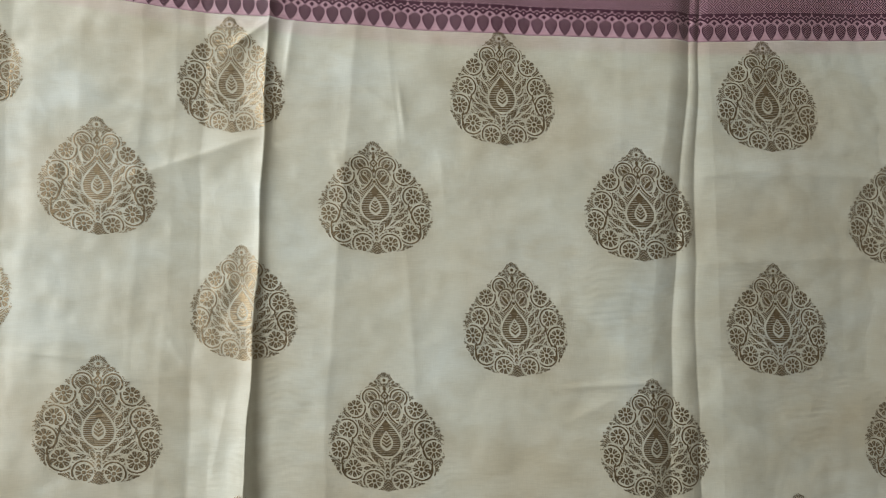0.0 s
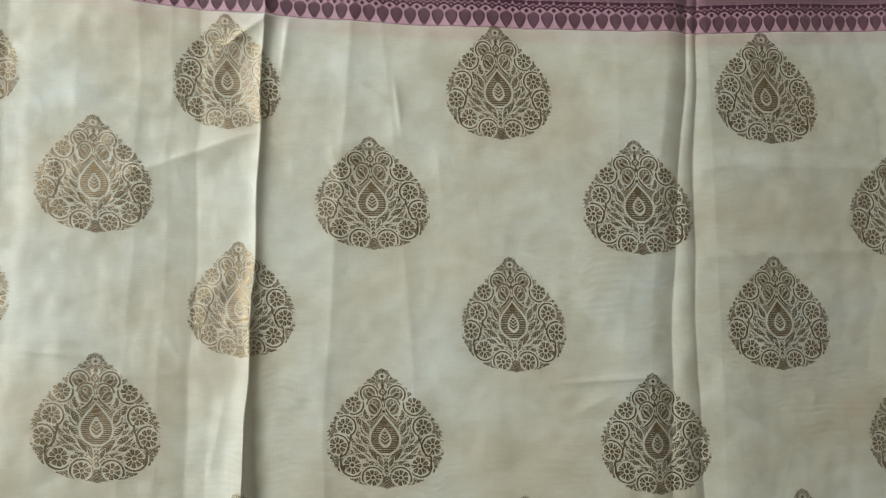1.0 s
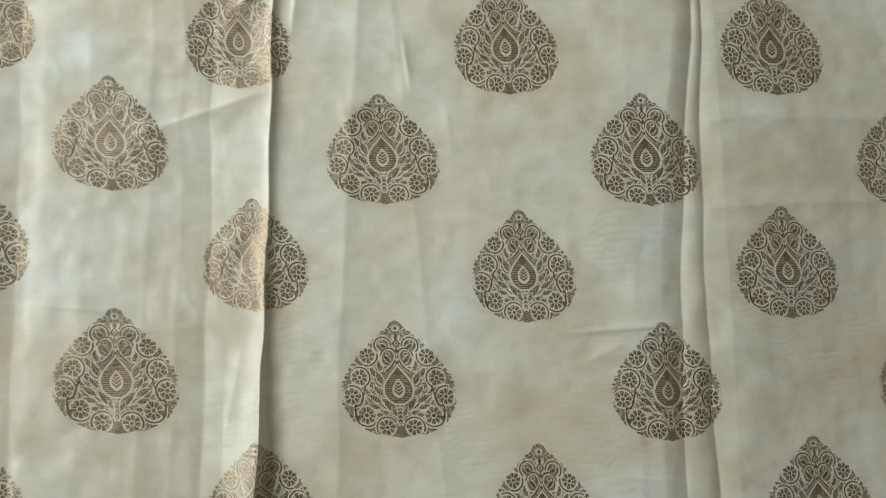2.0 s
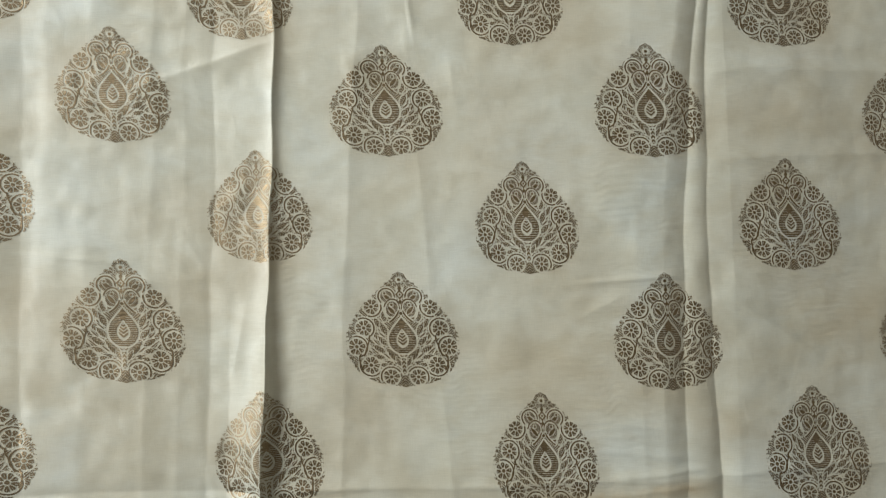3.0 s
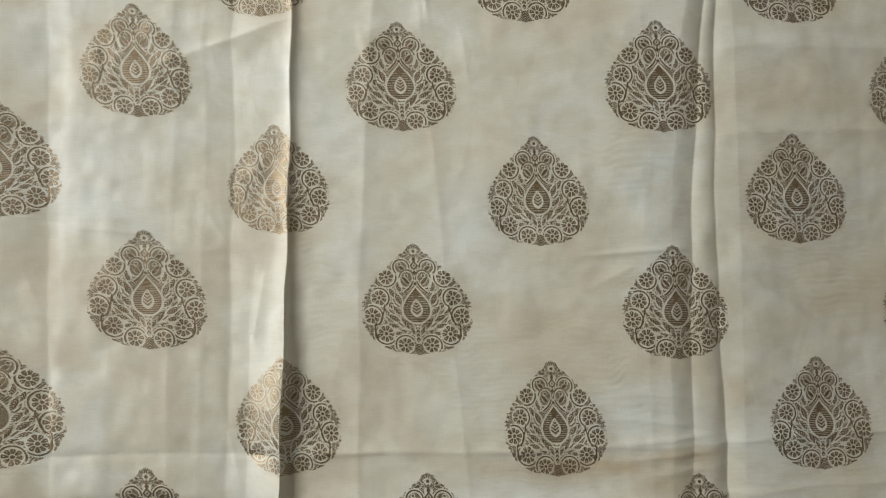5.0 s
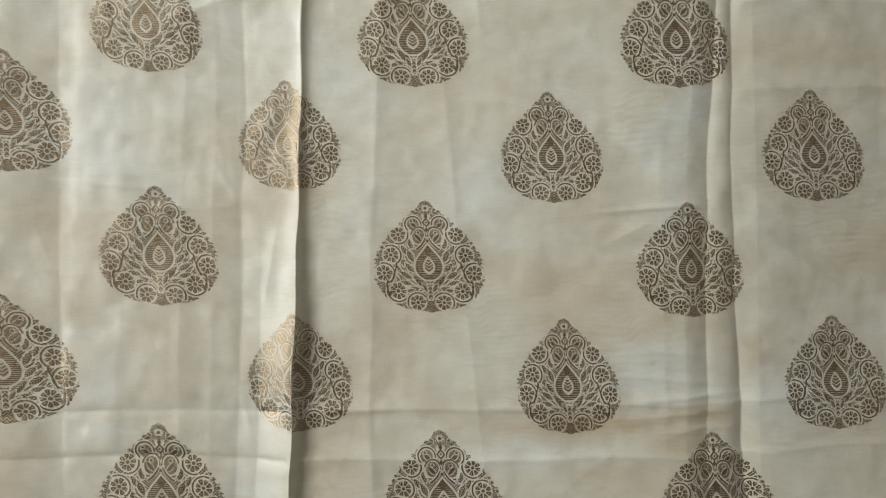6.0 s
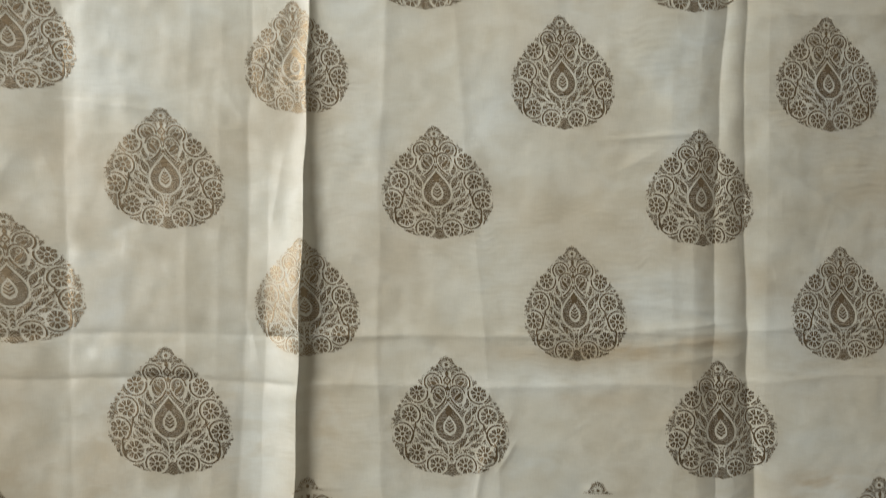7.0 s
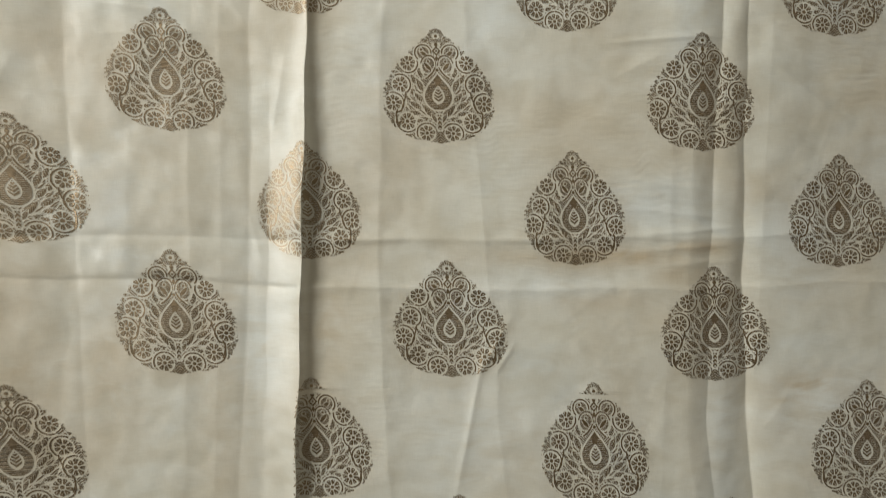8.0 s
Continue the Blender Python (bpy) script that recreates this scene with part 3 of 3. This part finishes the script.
    p.hatched(np.hypot(x, y - 36) < 34, 9, 3, 0.9)
    p.disc(0, 36, 0, 15, False)
    p.disc(0, 36, 0, 8, True)
    for cx, cy, l, w, a in ((0, 10, 22, 14, 90), (21, 16, 26, 13, 48), (28, 40, 26, 13, -10), (16, 58, 22, 12, -58)):
        p.leaf(cx, cy, l, w, a, 0.0, 3.0, 3.5)
    p.leaf(50, 62, 40, 15, -16, 9.0, 3.5)
    p.leaf(44, 44, 30, 12, 40, 9.0, 3.0)
    p.on &= x < rim + 8
    return p


PAINT = motif_mask()
FULL = np.concatenate([PAINT.on[:, ::-1], PAINT.on], 1)
HALF_COLS = PAINT.on.shape[1]
MOTIF_QUADS = []
for r, a, b in runs_of(FULL):
    v = 1 - (PAINT.y[r, 0]) / 584
    MOTIF_QUADS += cut((a - HALF_COLS) / 566, (b - HALF_COLS) / 566, v - 2.3 / 584, v, 0.035)


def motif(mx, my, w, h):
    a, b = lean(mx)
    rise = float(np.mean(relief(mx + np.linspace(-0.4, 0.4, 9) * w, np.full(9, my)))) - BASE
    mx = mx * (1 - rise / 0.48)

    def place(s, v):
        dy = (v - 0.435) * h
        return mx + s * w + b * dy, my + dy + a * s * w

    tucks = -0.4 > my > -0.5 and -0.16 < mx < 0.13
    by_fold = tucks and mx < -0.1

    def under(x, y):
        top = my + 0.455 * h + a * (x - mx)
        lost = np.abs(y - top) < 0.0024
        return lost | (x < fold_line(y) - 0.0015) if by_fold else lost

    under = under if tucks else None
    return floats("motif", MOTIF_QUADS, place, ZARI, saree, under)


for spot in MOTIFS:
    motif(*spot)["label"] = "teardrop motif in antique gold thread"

# ---- the border's figure: drops, eyes, crowns and a diamond lattice ----
PITCH = 0.01248
s, v = np.meshgrid(np.arange(0.5, 62) * PITCH / 62 - PITCH / 2, np.arange(0, 0.068, 0.00042))
fig = v > 0.0158
up = np.clip((v - 0.0003) / 0.0107, 0, 1)
half = np.where(v < 0.0110, 0.0054 * np.sin(up * math.pi / 2) ** 0.95, 0.0054 * np.sqrt(np.clip(1 - ((v - 0.0110) / 0.0052) ** 2, 0, 1)))
drop = (np.abs(s) < half) & (v > 0.0003) & (v < 0.0163)
fig = fig | drop
fig &= ~(drop & (np.abs(s) < half - 0.0007) & (((s * 0.75 - v) % 0.0021) < 0.00085))
h = PITCH / 2 - np.abs(s)
fig &= ~((np.abs(s) < half + 0.0006) & ~drop & (v < 0.0172) & (v > 0.012))
fig &= ~((np.hypot(s / 1.0, v - 0.0106) < 0.0064) & ~drop & (v > 0.0118))
eye = np.abs(v - 0.0172) < 0.0034 * (1 - (h / 0.0054) ** 2)
fig &= ~eye
fig |= (h + np.abs(v - 0.0172)) < 0.0023
fig &= ~((np.abs(v - 0.0228 - 0.0010 * np.cos(s * 4 * math.pi / PITCH)) < 0.00055) & (v > 0.0205))
fig &= ~((h / 0.0013 + np.abs(v - 0.0244) / 0.0018) < 1)
fig &= ~((np.abs(s) / 0.0011 + np.abs(v - 0.0204) / 0.0012) < 1)
lat = v - 0.0330
m1 = np.abs(((np.abs(s) + np.abs(((lat + PITCH / 2) % PITCH) - PITCH / 2)) - PITCH / 2))
cell = np.minimum(np.abs(s) + np.abs(((lat + PITCH / 2) % PITCH) - PITCH / 2), h + np.abs((lat % PITCH) - PITCH / 2))
lines = (m1 < 0.00072) | (np.abs(cell - 0.0037) < 0.00060)
px, py = np.abs(s), np.abs(((lat + PITCH / 2) % PITCH) - PITCH / 2)
qx, qy = h, np.abs((lat % PITCH) - PITCH / 2)
plus = ((px < 0.00055) & (py < 0.0019)) | ((py < 0.00055) & (px < 0.0019)) | ((qx < 0.00055) & (qy < 0.0019)) | ((qy < 0.00055) & (qx < 0.0019))
fig &= ~((v > 0.0266) & (lines | plus))
UNIT = []
for r, a, b in runs_of(fig):
    UNIT += cut(a / 62 * PITCH - PITCH / 2, b / 62 * PITCH - PITCH / 2, r * 0.00042, (r + 1) * 0.00042, 0.004)
UNIT = np.array(UNIT)
REPEATS = []
for k in range(-48, 27):
    REPEATS.append(UNIT + np.array([0.2072 + k * PITCH, 0.2072 + k * PITCH, 0, 0]))
floats("border_figure", np.concatenate(REPEATS), lambda s, v: (s, border_line(s) + v), MAROON, border)["label"] = "maroon woven drops and diamond lattice"
